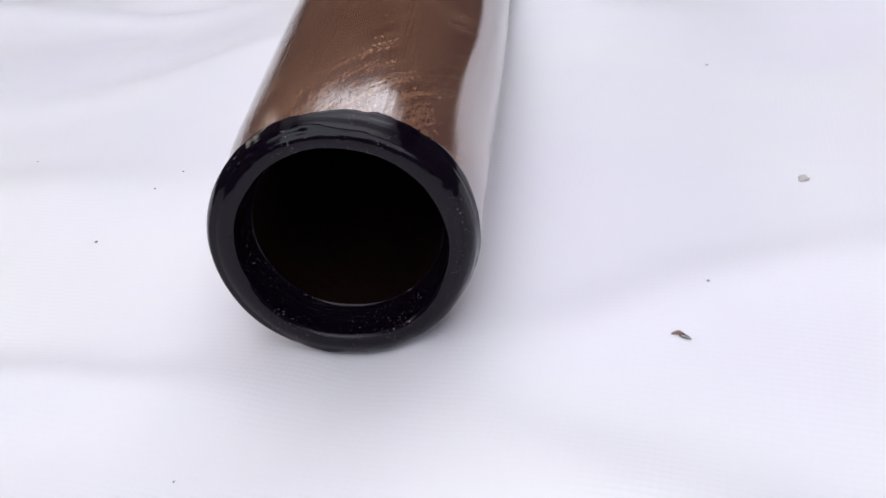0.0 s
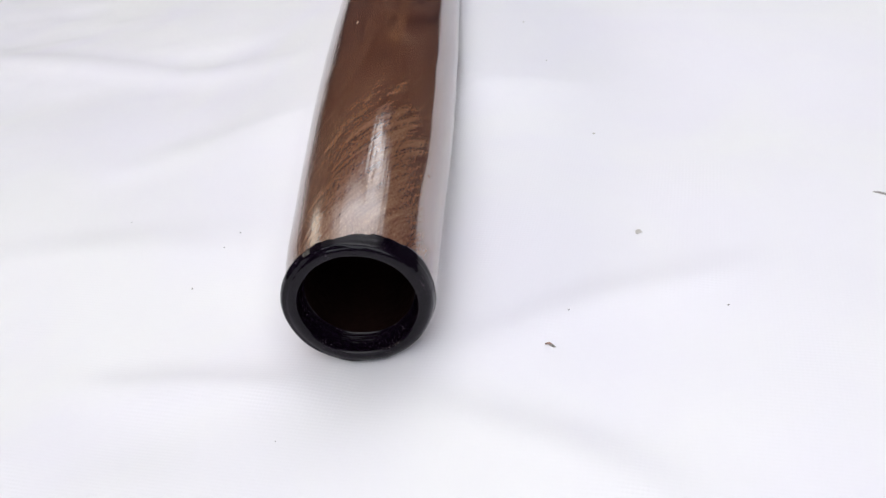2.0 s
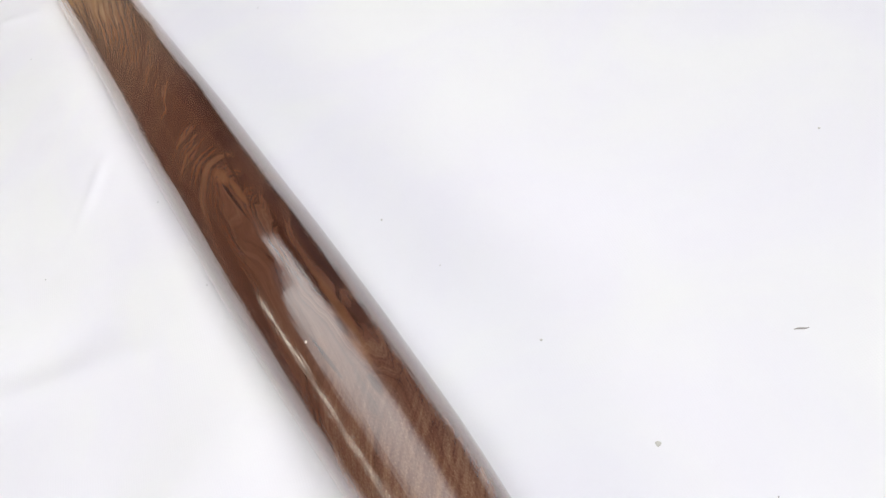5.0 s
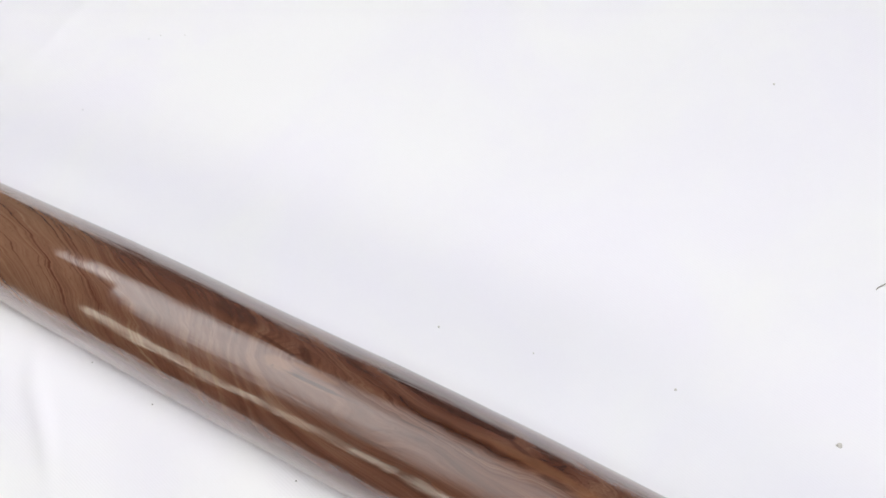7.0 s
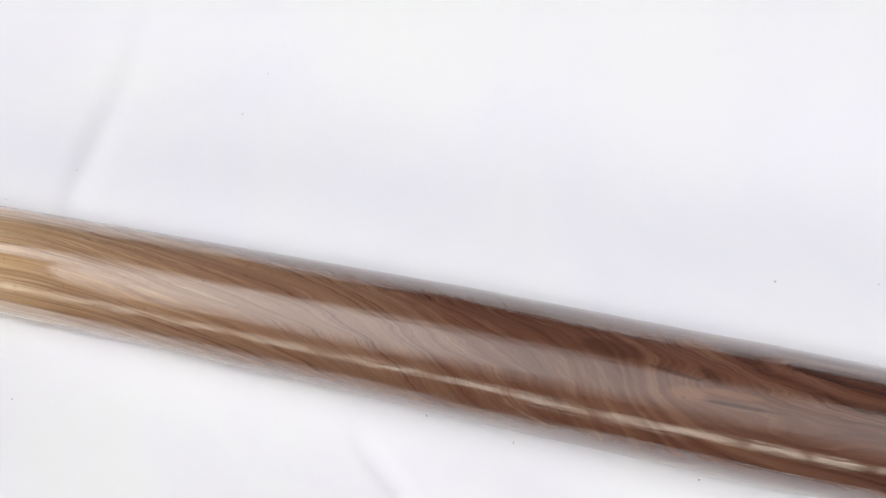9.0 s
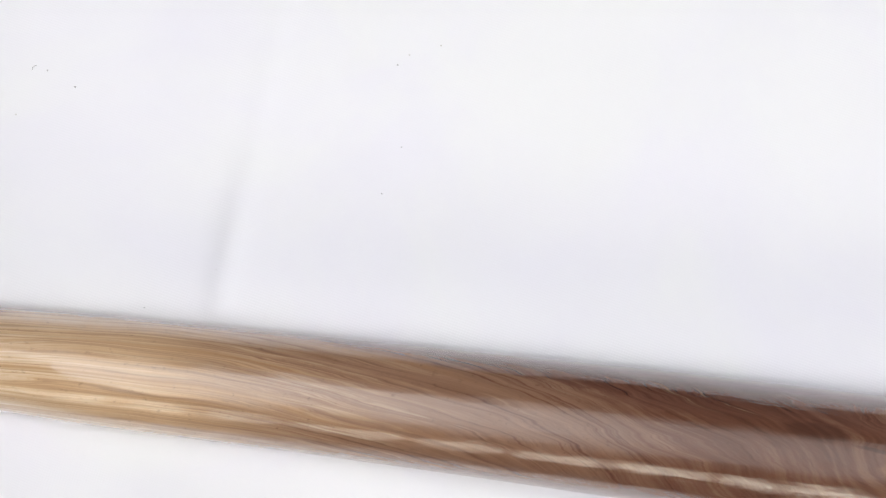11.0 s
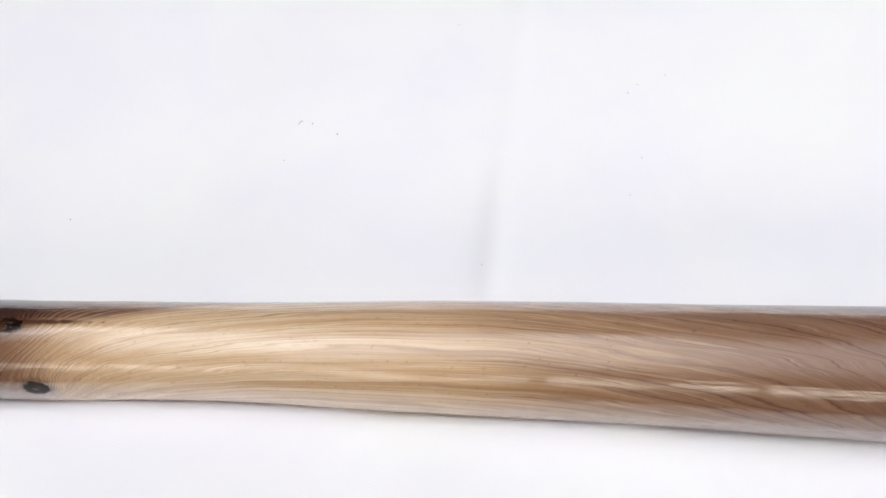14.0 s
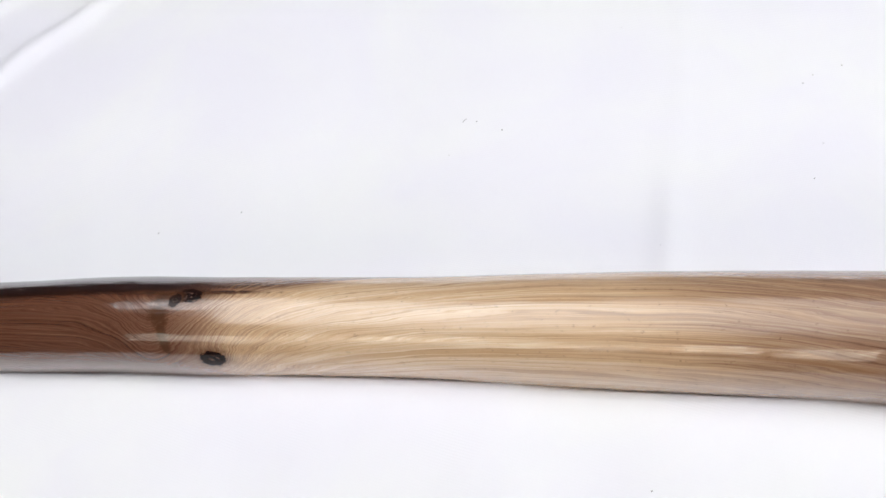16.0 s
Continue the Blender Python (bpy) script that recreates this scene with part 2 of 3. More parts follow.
    # dark curls, blots and the two long streaks
    for u0, v0, lu, lv, tilt, deep in ((0.266, 0.27, 0.016, 0.06, 0.0, 0.55), (0.202, 0.20, 0.014, 0.07, 0.0, 0.6), (0.250, -0.165, 0.034, 0.035, -1.0, 0.75), (0.476, 0.00, 0.040, 0.030, -0.4, 0.8),
                                       (0.497, 0.34, 0.012, 0.10, 9.0, 0.55), (0.525, 0.28, 0.030, 0.035, 2.0, 0.5), (0.575, 0.46, 0.035, 0.16, 0.0, 0.45), (0.385, 0.36, 0.060, 0.04, 0.5, 0.35),
                                       (0.300, 0.50, 0.020, 0.05, 6.0, 0.5), (0.435, -0.33, 0.05, 0.05, 1.0, 0.3), (0.345, 0.12, 0.06, 0.03, -0.5, 0.35)):
        c = n.smooth(n.add(blob(u0, v0, lu, lv, tilt), torn), 0.30, 0.75)
        colour = n.mix(n.mul(c, deep), colour, (0.042, 0.015, 0.010))
    for u0, v0, lu, lv in ((0.512, 0.03, 0.020, 0.13), (0.480, 0.14, 0.03, 0.07), (0.29, 0.40, 0.06, 0.10), (0.235, 0.30, 0.02, 0.10)):
        c = n.smooth(n.add(blob(u0, v0, lu, lv), torn), 0.35, 0.85)
        colour = n.mix(n.mul(c, 0.40), colour, (0.28, 0.125, 0.060))
    # two knots: near-black ragged cores, chipped grey inside, with a brown halo and a torn seam between them
    rag = n.mul(n.sub(tex(150.0, 9.0, 2.0, 4.0, 0.75), 0.5), 1.3)
    grey = n.smooth(tex(230.0, 14.0, 4.0, 3.0), 0.50, 0.66)
    for u0, v0, lu, lv, tilt in ((1.538, 0.05, 0.014, 0.20, 0.0), (1.543, -0.26, 0.011, 0.22, 0.0), (1.538, -0.55, 0.006, 0.25, -20.0), (1.535, -0.85, 0.005, 0.25, 0.0), (1.552, 0.24, 0.030, 0.06, 0.0), (1.490, 0.26, 0.05, 0.06, 0.0)):
        smear = n.smooth(n.add(blob(u0, v0, lu, lv, tilt), n.mul(rag, 1.0)), 0.10, 0.85)
        colour = n.mix(n.mul(smear, 0.95), colour, (0.075, 0.030, 0.014))
    holes = 0.0
    for u0, v0, lu, lv, deep in ((1.491, -1.15, 0.0125, 0.19, 1.0), (1.517, 0.18, 0.014, 0.17, 1.0), (1.529, 0.06, 0.006, 0.16, 0.9)):
        halo = n.smooth(n.add(blob(u0, v0, lu * 1.7, lv * 1.5), n.mul(rag, 0.35)), 0.15, 0.85)
        colour = n.mix(n.mul(halo, deep, 0.75), colour, (0.095, 0.038, 0.017))
        shape = n.add(blob(u0, v0, lu, lv), n.mul(rag, 0.75))
        core = n.smooth(shape, 0.34, 0.42)
        holes = n.add(core, holes)
        colour = n.mix(n.mul(core, deep), colour, n.mix(n.mul(grey, n.smooth(shape, 0.7, 0.95), 0.9), (0.014, 0.006, 0.005), (0.15, 0.095, 0.075)))
    colour = n.mix(n.smooth(blob(0.273, -0.28, 0.0016, 0.02), 0.3, 0.6), colour, (0.75, 0.62, 0.5))
    # the gloss coat: long shallow tool marks along the grain, rougher brush marks at the bell
    facet = tex(4.5, 9.0, 14.0, 2.0, 0.55)
    brush = n.noise(n.vec(n.mul(u, 7.0), n.add(n.mul(v, 34.0), n.mul(field, 3.0)), 4.0), 1.0, 2.0, 0.55)
    ripple = tex(22.0, 3.0, 8.0)
    bell = n.smooth(u, 0.30, 0.0)
    flank = n.smooth(n.m("ABSOLUTE", v), 0.7, 1.05, 1.0, 0.15)
    lip = n.smooth(u, 0.09, 0.0)
    feather = n.noise(n.vec(n.mul(u, 14.0), n.add(n.mul(v, 80.0), n.mul(u, 55.0)), 27.0), 1.0, 2.0, 0.6)
    scratch = n.noise(n.vec(n.add(n.mul(u, 420.0), n.mul(v, -22.0)), n.add(n.mul(u, 24.0), n.mul(v, 5.0)), 19.0), 1.0, 3.0, 0.6)
    coat = n.bump(n.add(n.mul(facet, n.mul(flank, 1.9)), n.mul(scratch, lip, flank, 0.8), n.mul(brush, n.sub(1.0, n.mul(lip, 0.75)), n.add(0.68, n.mul(bell, 0.75)), flank), n.mul(ripple, 0.45), n.mul(n.smooth(broad, 0.3, 1.0), n.smooth(u, 0.58, 0.7), 0.18), n.mul(n.sub(fine, 0.5), 0.22), n.mul(feather, flank, 0.34), n.mul(n.smooth(diag, 0.5, 0.7), bell, 0.15)), 0.00014, 1.0)
    n.set(Base_Color=colour, Roughness=0.6, Specular_IOR_Level=0.0)
    n.glaze(((0.0, 0.075), (0.134, 0.079), (0.293, 0.11), (0.426, 0.19), (0.53, 0.28), (0.658, 0.38), (0.826, 0.54), (1.0, 0.92)), n.add(0.02, n.mul(brush, 0.05), n.mul(lip, 0.10)), coat, n.sub(1.0, n.m("MINIMUM", n.mul(holes, 0.75), 0.75)))
    n.put(n.bsdf.inputs["Normal"], n.bump(fine, 0.0001, 0.4))
    return n.mat


def black_resin():
    n = Nodes("black_resin")
    c, x, y, z = n.place()
    lumps = n.noise(c, 60.0, 3.0)
    runs = n.noise(n.vec(n.mul(x, 40.0), n.mul(y, 420.0), n.mul(z, 40.0)), 1.0, 2.0)
    dust = n.smooth(n.noise(c, 1100.0, 2.0), 0.64, 0.72)
    patch = n.smooth(n.noise(c, 70.0, 2.0), 0.45, 0.65)
    n.set(Base_Color=n.mix(n.mul(dust, patch, 0.8), (0.004, 0.002, 0.0055), (0.16, 0.13, 0.15)),
          Roughness=n.add(0.05, n.mul(lumps, 0.12)), Specular_IOR_Level=0.24)
    n.put(n.bsdf.inputs["Normal"], n.bump(n.add(n.mul(lumps, 0.7), n.mul(runs, 0.35)), 0.0012, 0.8))
    return n.mat


def dark_bore():
    n = Nodes("dark_bore")
    c, x, y, z = n.place()
    a = n.noise(n.vec(n.mul(x, 30.0), n.mul(y, 9.0), n.mul(z, 30.0)), 1.0, 4.0)
    b = n.noise(c, 260.0, 3.0)
    n.set(Base_Color=n.mix(a, (0.0012, 0.0006, 0.0006), (0.012, 0.003, 0.002)), Roughness=n.add(0.6, n.mul(b, 0.25)), Specular_IOR_Level=0.08)
    n.put(n.bsdf.inputs["Normal"], n.bump(n.add(a, n.mul(b, 0.3)), 0.002, 0.8))
    return n.mat


def white_cloth():
    n = Nodes("white_cloth")
    c, x, y, z = n.place()
    p = n.add(n.mul(x, 0.87), n.mul(y, 0.50))
    q = n.sub(n.mul(y, 0.87), n.mul(x, 0.50))
    weave = n.mul(n.m("SINE", n.mul(p, 2 * math.pi / 0.0034)), n.m("SINE", n.mul(q, 2 * math.pi / 0.0036)))
    slub = n.noise(n.vec(n.mul(p, 60.0), n.mul(q, 420.0), 0.0), 1.0, 2.0)
    # lilac tone of the shade put into the cloth's colour in random patches
    mottle = n.noise(c, 4.0, 4.0, 0.55, 0.6)
    n.set(Base_Color=n.mix(n.smooth(mottle, 0.30, 0.70), (0.850, 0.832, 0.896), (0.878, 0.872, 0.882)), Roughness=0.4, Specular_IOR_Level=0.25)
    n.put(n.bsdf.inputs["Normal"], n.bump(n.add(n.mul(weave, 1.15), n.mul(slub, 0.25)), 0.00009, 0.35))
    return n.mat


def plain(name, colour, rough=0.7, scale=8.0, spread=0.25):
    n = Nodes(name)
    c, x, y, z = n.place()
    a = n.noise(c, scale, 4.0)
    b = n.noise(c, scale * 14, 3.0)
    dark = tuple(k * (1 - spread) for k in colour)
    n.set(Base_Color=n.mix(n.add(n.mul(a, 0.7), n.mul(b, 0.3)), dark, colour), Roughness=rough)
    n.put(n.bsdf.inputs["Normal"], n.bump(b, 0.002, 0.3))
    return n.mat


def graded_glow_sheet():
    """Glow standing for daylight: full towards both ends, dimmer mid-length and towards the frame."""
    n = Nodes("graded_glow_sheet")
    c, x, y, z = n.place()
    # brightness graded by position to shape the band reflected on the tube
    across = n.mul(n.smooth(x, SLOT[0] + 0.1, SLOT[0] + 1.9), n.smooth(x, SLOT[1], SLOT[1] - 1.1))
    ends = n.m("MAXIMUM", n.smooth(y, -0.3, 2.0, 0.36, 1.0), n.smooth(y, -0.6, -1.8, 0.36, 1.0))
    mottle = n.noise(c, 1.4, 3.0)
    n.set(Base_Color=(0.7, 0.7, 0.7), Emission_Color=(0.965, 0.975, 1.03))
    n.put(n.bsdf.inputs["Emission Strength"], n.mul(across, ends, n.add(0.85, n.mul(mottle, 0.3)), ROOF_LIGHT))
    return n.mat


WOOD, RESIN, BORE, CLOTH, SHEET = varnished_wood(), black_resin(), dark_bore(), white_cloth(), graded_glow_sheet()
WALL = plain("wall_paint", (0.085, 0.075, 0.10))
CEIL = plain("ceiling_paint", (0.085, 0.078, 0.105), 0.7, 4.0)
FLOOR = plain("floor_concrete", (0.11, 0.105, 0.10), 0.8)
FRAME = plain("window_paint", (0.10, 0.09, 0.08), 0.5)
GRIT = plain("dark_grit", (0.38, 0.36, 0.37), 0.8, 300.0)
PALE = plain("pale_chaff", (0.68, 0.65, 0.62), 0.8, 300.0)
SPLINT = plain("weathered_splinter", (0.36, 0.33, 0.31), 0.8, 300.0)
LEAF = plain("dry_leaf", (0.70, 0.44, 0.35), 0.6, 200.0, 0.5)


# ---- the setting ----
def mesh_of(bm, name, mat, smooth=False):
    me = bpy.data.meshes.new(name)
    bm.to_mesh(me)
    bm.free()
    me.materials.append(mat)
    if smooth:
        me.shade_smooth()
    return me


def part(name, bm, mat, parent, label="", smooth=False):
    ob = new(name, mesh_of(bm, name, mat, smooth))
    ob.parent = parent
    return tagged(ob, label) if label else ob


def blocks(*boxes):
    bm = bmesh.new()
    for x0, x1, y0, y1, z0, z1 in boxes:
        bmesh.ops.create_cube(bm, size=1, matrix=Matrix.Translation(((x0 + x1) / 2, (y0 + y1) / 2, (z0 + z1) / 2))
                              @ Matrix.Diagonal((x1 - x0, y1 - y0, z1 - z0, 1)))
    return bm


# unseen plain room, added to close the place, dark to keep reflections deep
W, E, S, NO, C = ROOM
TH = 0.14
tagged(new("floor", mesh_of(blocks((W - TH, E + TH, S - TH, NO + TH, -0.12, -0.02)), "floor", FLOOR)), "dull grey concrete floor under the white cloth", "floor", kind="structure")
tagged(new("wall_west", mesh_of(blocks((W - TH, W, S, NO, -0.02, WIN[2]), (W - TH, W, S, NO, WIN[3], C), (W - TH, W, S, WIN[0], WIN[2], WIN[3]),
                                       (W - TH, W, WIN[1], NO, WIN[2], WIN[3])), "wall_west", WALL)), "plain dark lilac-grey painted wall with a long window opening", "wall", kind="structure")
for nm, b in (("wall_east", (E, E + TH, S, NO, -0.02, C)), ("wall_north", (W - TH, E + TH, NO, NO + TH, -0.02, C))):
    tagged(new(nm, mesh_of(blocks(b), nm, WALL)), "plain dark lilac-grey painted wall", "wall", kind="structure")
tagged(new("wall_south", mesh_of(blocks((W - TH, E + TH, S - TH, S, -0.02, SOUTH_FILL[2]), (W - TH, E + TH, S - TH, S, SOUTH_FILL[3], C), (W - TH, SOUTH_FILL[0], S - TH, S, SOUTH_FILL[2], SOUTH_FILL[3]),
                                        (SOUTH_FILL[1], E + TH, S - TH, S, SOUTH_FILL[2], SOUTH_FILL[3])), "wall_south", WALL)), "plain dark lilac-grey painted wall with a wide added fill-light opening", "wall", kind="structure")
# last block covers a corner of the roof light to shape its reflected tip
tagged(new("ceiling", mesh_of(blocks((W - TH, SLOT[0], S - TH, NO + TH, C, C + TH), (SLOT[1], E + TH, S - TH, NO + TH, C, C + TH),
                                     (SLOT[0], SLOT[1], S - TH, SLOT[2], C, C + TH), (SLOT[0], SLOT[1], SLOT[3], NO + TH, C, C + TH),
                                     (SLOT[0], 0.55, 2.66, SLOT[3], C, C + TH)), "ceiling", CEIL)),
       "plain dark grey ceiling with a long roof light", "ceiling", kind="structure")
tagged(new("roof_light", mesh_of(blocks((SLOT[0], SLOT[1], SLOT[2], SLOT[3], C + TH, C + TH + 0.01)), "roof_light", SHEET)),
       "long roof light, a glowing sheet graded to shape its reflections", "skylight", kind="structure")
window = tagged(new("window_1"), "long window band with dark painted bars, open to daylight", "window", kind="structure")
x0 = W - 0.09
part("window_frame", blocks((x0, x0 + 0.05, WIN[0], WIN[1], WIN[2], WIN[2] + 0.04), (x0, x0 + 0.05, WIN[0], WIN[1], WIN[3] - 0.04, WIN[3]),
                            (x0, x0 + 0.05, WIN[0], WIN[0] + 0.04, WIN[2] + 0.04, WIN[3] - 0.04), (x0, x0 + 0.05, WIN[1] - 0.04, WIN[1], WIN[2] + 0.04, WIN[3] - 0.04)), FRAME, window)
bars, chance = 11, random.Random(6)
for i in range(1, bars):
    yb = WIN[0] + (WIN[1] - WIN[0]) * (i + chance.uniform(-0.25, 0.25)) / bars
    half = chance.uniform(0.018, 0.04)
    part("window_bar", blocks((x0, x0 + 0.05, yb - half, yb + half, WIN[2] + 0.04, WIN[3] - 0.04)), FRAME, window)


# ---- the tube's line: radius, sideways bend and lift over the cloth, by the distance from the bell ----
BELL = -0.0205                  # where the tube begins
TUBE_Y = np.array((BELL, 0.0600, 0.1400, 0.2500, 0.4000, 0.5500, 0.7000, 0.8500, 1.0000, 1.1000, 1.2000, 1.3000, 1.4000, 1.5000, 1.6000, 1.7500, 1.9000))
TUBE_R = np.array((0.0456, 0.0490, 0.0529, 0.0562, 0.0582, 0.0573, 0.0563, 0.0533, 0.0507, 0.0494, 0.0477, 0.0449, 0.0446, 0.0455, 0.0456, 0.0440, 0.0430))
TUBE_X = np.array((0.0043, 0.0056, 0.0079, 0.0098, 0.0121, 0.0148, 0.0181, 0.0207, 0.0235, 0.0244, 0.0252, 0.0264, 0.0256, 0.0230, 0.0224, 0.0170, 0.0165))
TUBE_G = np.array((-0.0019, -0.0016, -0.0015, -0.0015, -0.0014, -0.0010, -0.0001, 0.0011, 0.0023, 0.0020, 0.0011, 0.0005, -0.0000, -0.0000, 0.0004, -0.0001, -0.0000))


def along(values, y):
    """A smooth curve through the values."""
    m = np.gradient(values, TUBE_Y)
    y = np.clip(y, TUBE_Y[0], TUBE_Y[-1])
    i = np.clip(np.searchsorted(TUBE_Y, y) - 1, 0, len(TUBE_Y) - 2)
    h = TUBE_Y[i + 1] - TUBE_Y[i]
    k = (y - TUBE_Y[i]) / h
    return ((1 + 2 * k) * (1 - k) ** 2 * values[i] + k * (1 - k) ** 2 * h * m[i]
            + k * k * (3 - 2 * k) * values[i + 1] + k * k * (k - 1) * h * m[i + 1])


def lattice(seed):
    return np.random.RandomState(seed).rand(64, 64) * 2 - 1


def rumple(x, y, size, seed):
    """Smooth random waves of the given size."""
    g = lattice(seed)
    a, b = x / size + 17.3, y / size + 9.1
    i, j = np.floor(a).astype(int), np.floor(b).astype(int)
    p, q = a - i, b - j
    p, q = p * p * p * (p * (p * 6 - 15) + 10), q * q * q * (q * (q * 6 - 15) + 10)
    i, j, k, l = i % 64, j % 64, (i + 1) % 64, (j + 1) % 64
    return (g[i, j] * (1 - p) + g[k, j] * p) * (1 - q) + (g[i, l] * (1 - p) + g[k, l] * p) * q


# creases: from x, y to x, y; half width; height
FOLDS = (
    (0.0566, 1.0995, 0.2037, 1.0869, 0.015, 0.0038),
    (0.213, 1.0857, 0.7152, 1.0488, 0.015, 0.0014),
    (-0.647, 0.7085, -0.1097, 0.445, 0.024, 0.004),
    (-0.3469, 0.1621, -0.0884, 0.1115, 0.03, 0.004),
    (-0.1778, -0.0113, -0.0561, -0.0372, 0.016, 0.006),
    (0.0505, -0.068, 0.162, -0.1601, 0.02, 0.0055),
    (0.0585, -0.0229, 0.236, 0.0177, 0.02, 0.003),
    (-0.0824, 0.7625, -0.1322, 0.7215, 0.008, 0.0055),
    (0.306, 2.0244, 0.557, 1.8073, 0.016, 0.006),
    (0.4086, 2.1495, 0.6286, 1.8899, 0.014, 0.006),
    (-0.0509, 1.2065, -0.1611, 1.3202, 0.012, 0.003),
    (-0.0603, 1.3926, -0.131, 1.4335, 0.012, 0.003),
)


def cloth_height(x, y):
    x, y = np.asarray(x, float), np.asarray(y, float)
    lively = np.clip((-0.05 - x) / 0.10, 0, 1)          # more rumpled to the west of the tube
    h = (0.0032 + 0.0034 * lively) * rumple(x, y, 0.31, 3) + (0.0020 + 0.0032 * lively) * rumple(x + 0.3 * y, y, 0.13, 5) + (0.0008 + 0.0014 * lively) * rumple(x, y, 0.05, 8)
    folds = 0.0
    for ax, ay, bx, by, s, a in FOLDS:
        dx, dy = bx - ax, by - ay
        ln = math.hypot(dx, dy)
        k = ((x - ax) * dx + (y - ay) * dy) / ln
        w = ((x - ax) * dy - (y - ay) * dx) / ln + 0.006 * rumple(x, y, 0.08, 21)
        ends = 1 / (1 + np.exp(-k / 0.02)) / (1 + np.exp((k - ln) / 0.02))
        folds = folds + 1.3 * a * np.exp(-(w / s) ** 2) * ends
    r, side = along(TUBE_R, y), np.abs(x - along(TUBE_X, y))
    deep = 0.42 + 0.50 * np.clip(y / 0.30, 0, 1) + np.where(x < along(TUBE_X, y), 0.045, 0.0) * np.clip((y - 0.7) / 0.3, 0, 1)          # how far up the tube's side the cloth is raised, hiding the contact shadow
    under = np.minimum(side, deep * r)
    bed = r + along(TUBE_G, y) - np.sqrt(r * r - under * under)
    fall = np.clip((side - deep * r) / 0.20, 0, 1)
    bed = bed * (1 - fall * fall * (3 - 2 * fall)) * np.clip((y - BELL + 0.05) / 0.06, 0, 1) * np.clip((1.95 - y) / 0.1, 0, 1)
    off = side - deep * r
    near = np.clip(off / 0.07, 0, 1)
    near = near * near * (3 - 2 * near)
    past = np.clip((BELL - 0.01 - y) / 0.05, 0, 1)
    return h * np.maximum(near, past) + folds * np.maximum(np.clip(off / 0.02, 0, 1), past) + bed - 0.0013


def build_cloth():
    x0, x1, y0, y1 = -1.25, 1.45, -1.5, 3.0
    nx, ny = 440, 730
    gx, gy = np.meshgrid(np.linspace(x0, x1, nx), np.linspace(y0, y1, ny), indexing="ij")
    ex = np.minimum(np.minimum(gx - x0, x1 - gx), np.minimum(gy - y0, y1 - gy))
    gz = cloth_height(gx, gy) * np.clip(ex / 0.2, 0, 1) - 0.008 * (1 - np.clip(ex / 0.2, 0, 1))
    top = np.stack([gx, gy, gz], -1).reshape(-1, 3)
    low = top.copy()
    low[:, 2] = np.maximum(low[:, 2] - 0.0025, -0.0196)
    i, j = np.meshgrid(np.arange(nx - 1), np.arange(ny - 1), indexing="ij")
    a = (i * ny + j).ravel()
    f = np.stack([a, a + ny, a + ny + 1, a + 1], 1)
    k = nx * ny
    ring = np.concatenate([np.arange(nx) * ny, (nx - 1) * ny + np.arange(1, ny), (np.arange(nx - 1)[::-1]) * ny + ny - 1, np.arange(1, ny - 1)[::-1]])
    r2 = np.roll(ring, -1)
    sides = np.stack([ring, ring + k, r2 + k, r2], 1)
    me = bpy.data.meshes.new("cloth")
    me.from_pydata(np.concatenate([top, low]), [], np.concatenate([f, f[:, ::-1] + k, sides]))
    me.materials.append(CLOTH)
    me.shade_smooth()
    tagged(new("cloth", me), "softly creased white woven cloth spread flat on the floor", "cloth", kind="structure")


build_cloth()


# ---- the didgeridoo ----
SHEAR = (0.0, 0.020)        # the bell's end is cut slightly askew
AROUND = 192


def swept(rows, mat, name, parent, label="", wobble=0.0, seed=0):
    """A surface of revolution round the tube's line. rows: the way along it and the radius, each a number or one value for each angle. u is the way in metres, v the angle from the top, to the east."""
    phi = np.linspace(-math.pi, math.pi, AROUND + 1)
    verts, us = [], []
    for y, r in rows:
        y = np.broadcast_to(np.asarray(y, float), phi.shape)
        r = np.broadcast_to(np.asarray(r, float), phi.shape)
        if wobble:
            r = r + wobble * (rumple(3 * np.sin(phi), y * 9 + 2 * np.cos(phi), 1.0, seed) + 0.4 * rumple(6 * np.sin(phi), y * 40 + 4 * np.cos(phi), 1.0, seed + 1))
        cx, cz = along(TUBE_X, y), along(TUBE_R, y) + along(TUBE_G, y)
        dx, dz = r * np.sin(phi), r * np.cos(phi)
        fade = np.clip(1 - (y - BELL) / 0.12, 0, 1)
        verts.append(np.stack([cx + dx, y + fade * (dx * SHEAR[0] + dz * SHEAR[1]), cz + dz], 1))
        us.append(y)
    n = AROUND
    pts = np.array([v[:-1] for v in verts]).reshape(-1, 3)
    us = np.array(us)
    faces, uv = [], []
    for i in range(len(verts) - 1):
        for j in range(n):
            k = (j + 1) % n
            faces.append((i * n + j, (i + 1) * n + j, (i + 1) * n + k, i * n + k))
            uv += [us[i][j], phi[j], us[i + 1][j], phi[j], us[i + 1][j + 1], phi[j + 1], us[i][j + 1], phi[j + 1]]
    me = bpy.data.meshes.new(name)
    me.from_pydata(pts, [], faces)
    me.uv_layers.new(name="UVMap").data.foreach_set("uv", np.array(uv, dtype=np.float32))
    me.materials.append(mat)
    me.shade_smooth()
    ob = new(name, me)
    ob.parent = parent
    return tagged(ob, label) if label else ob


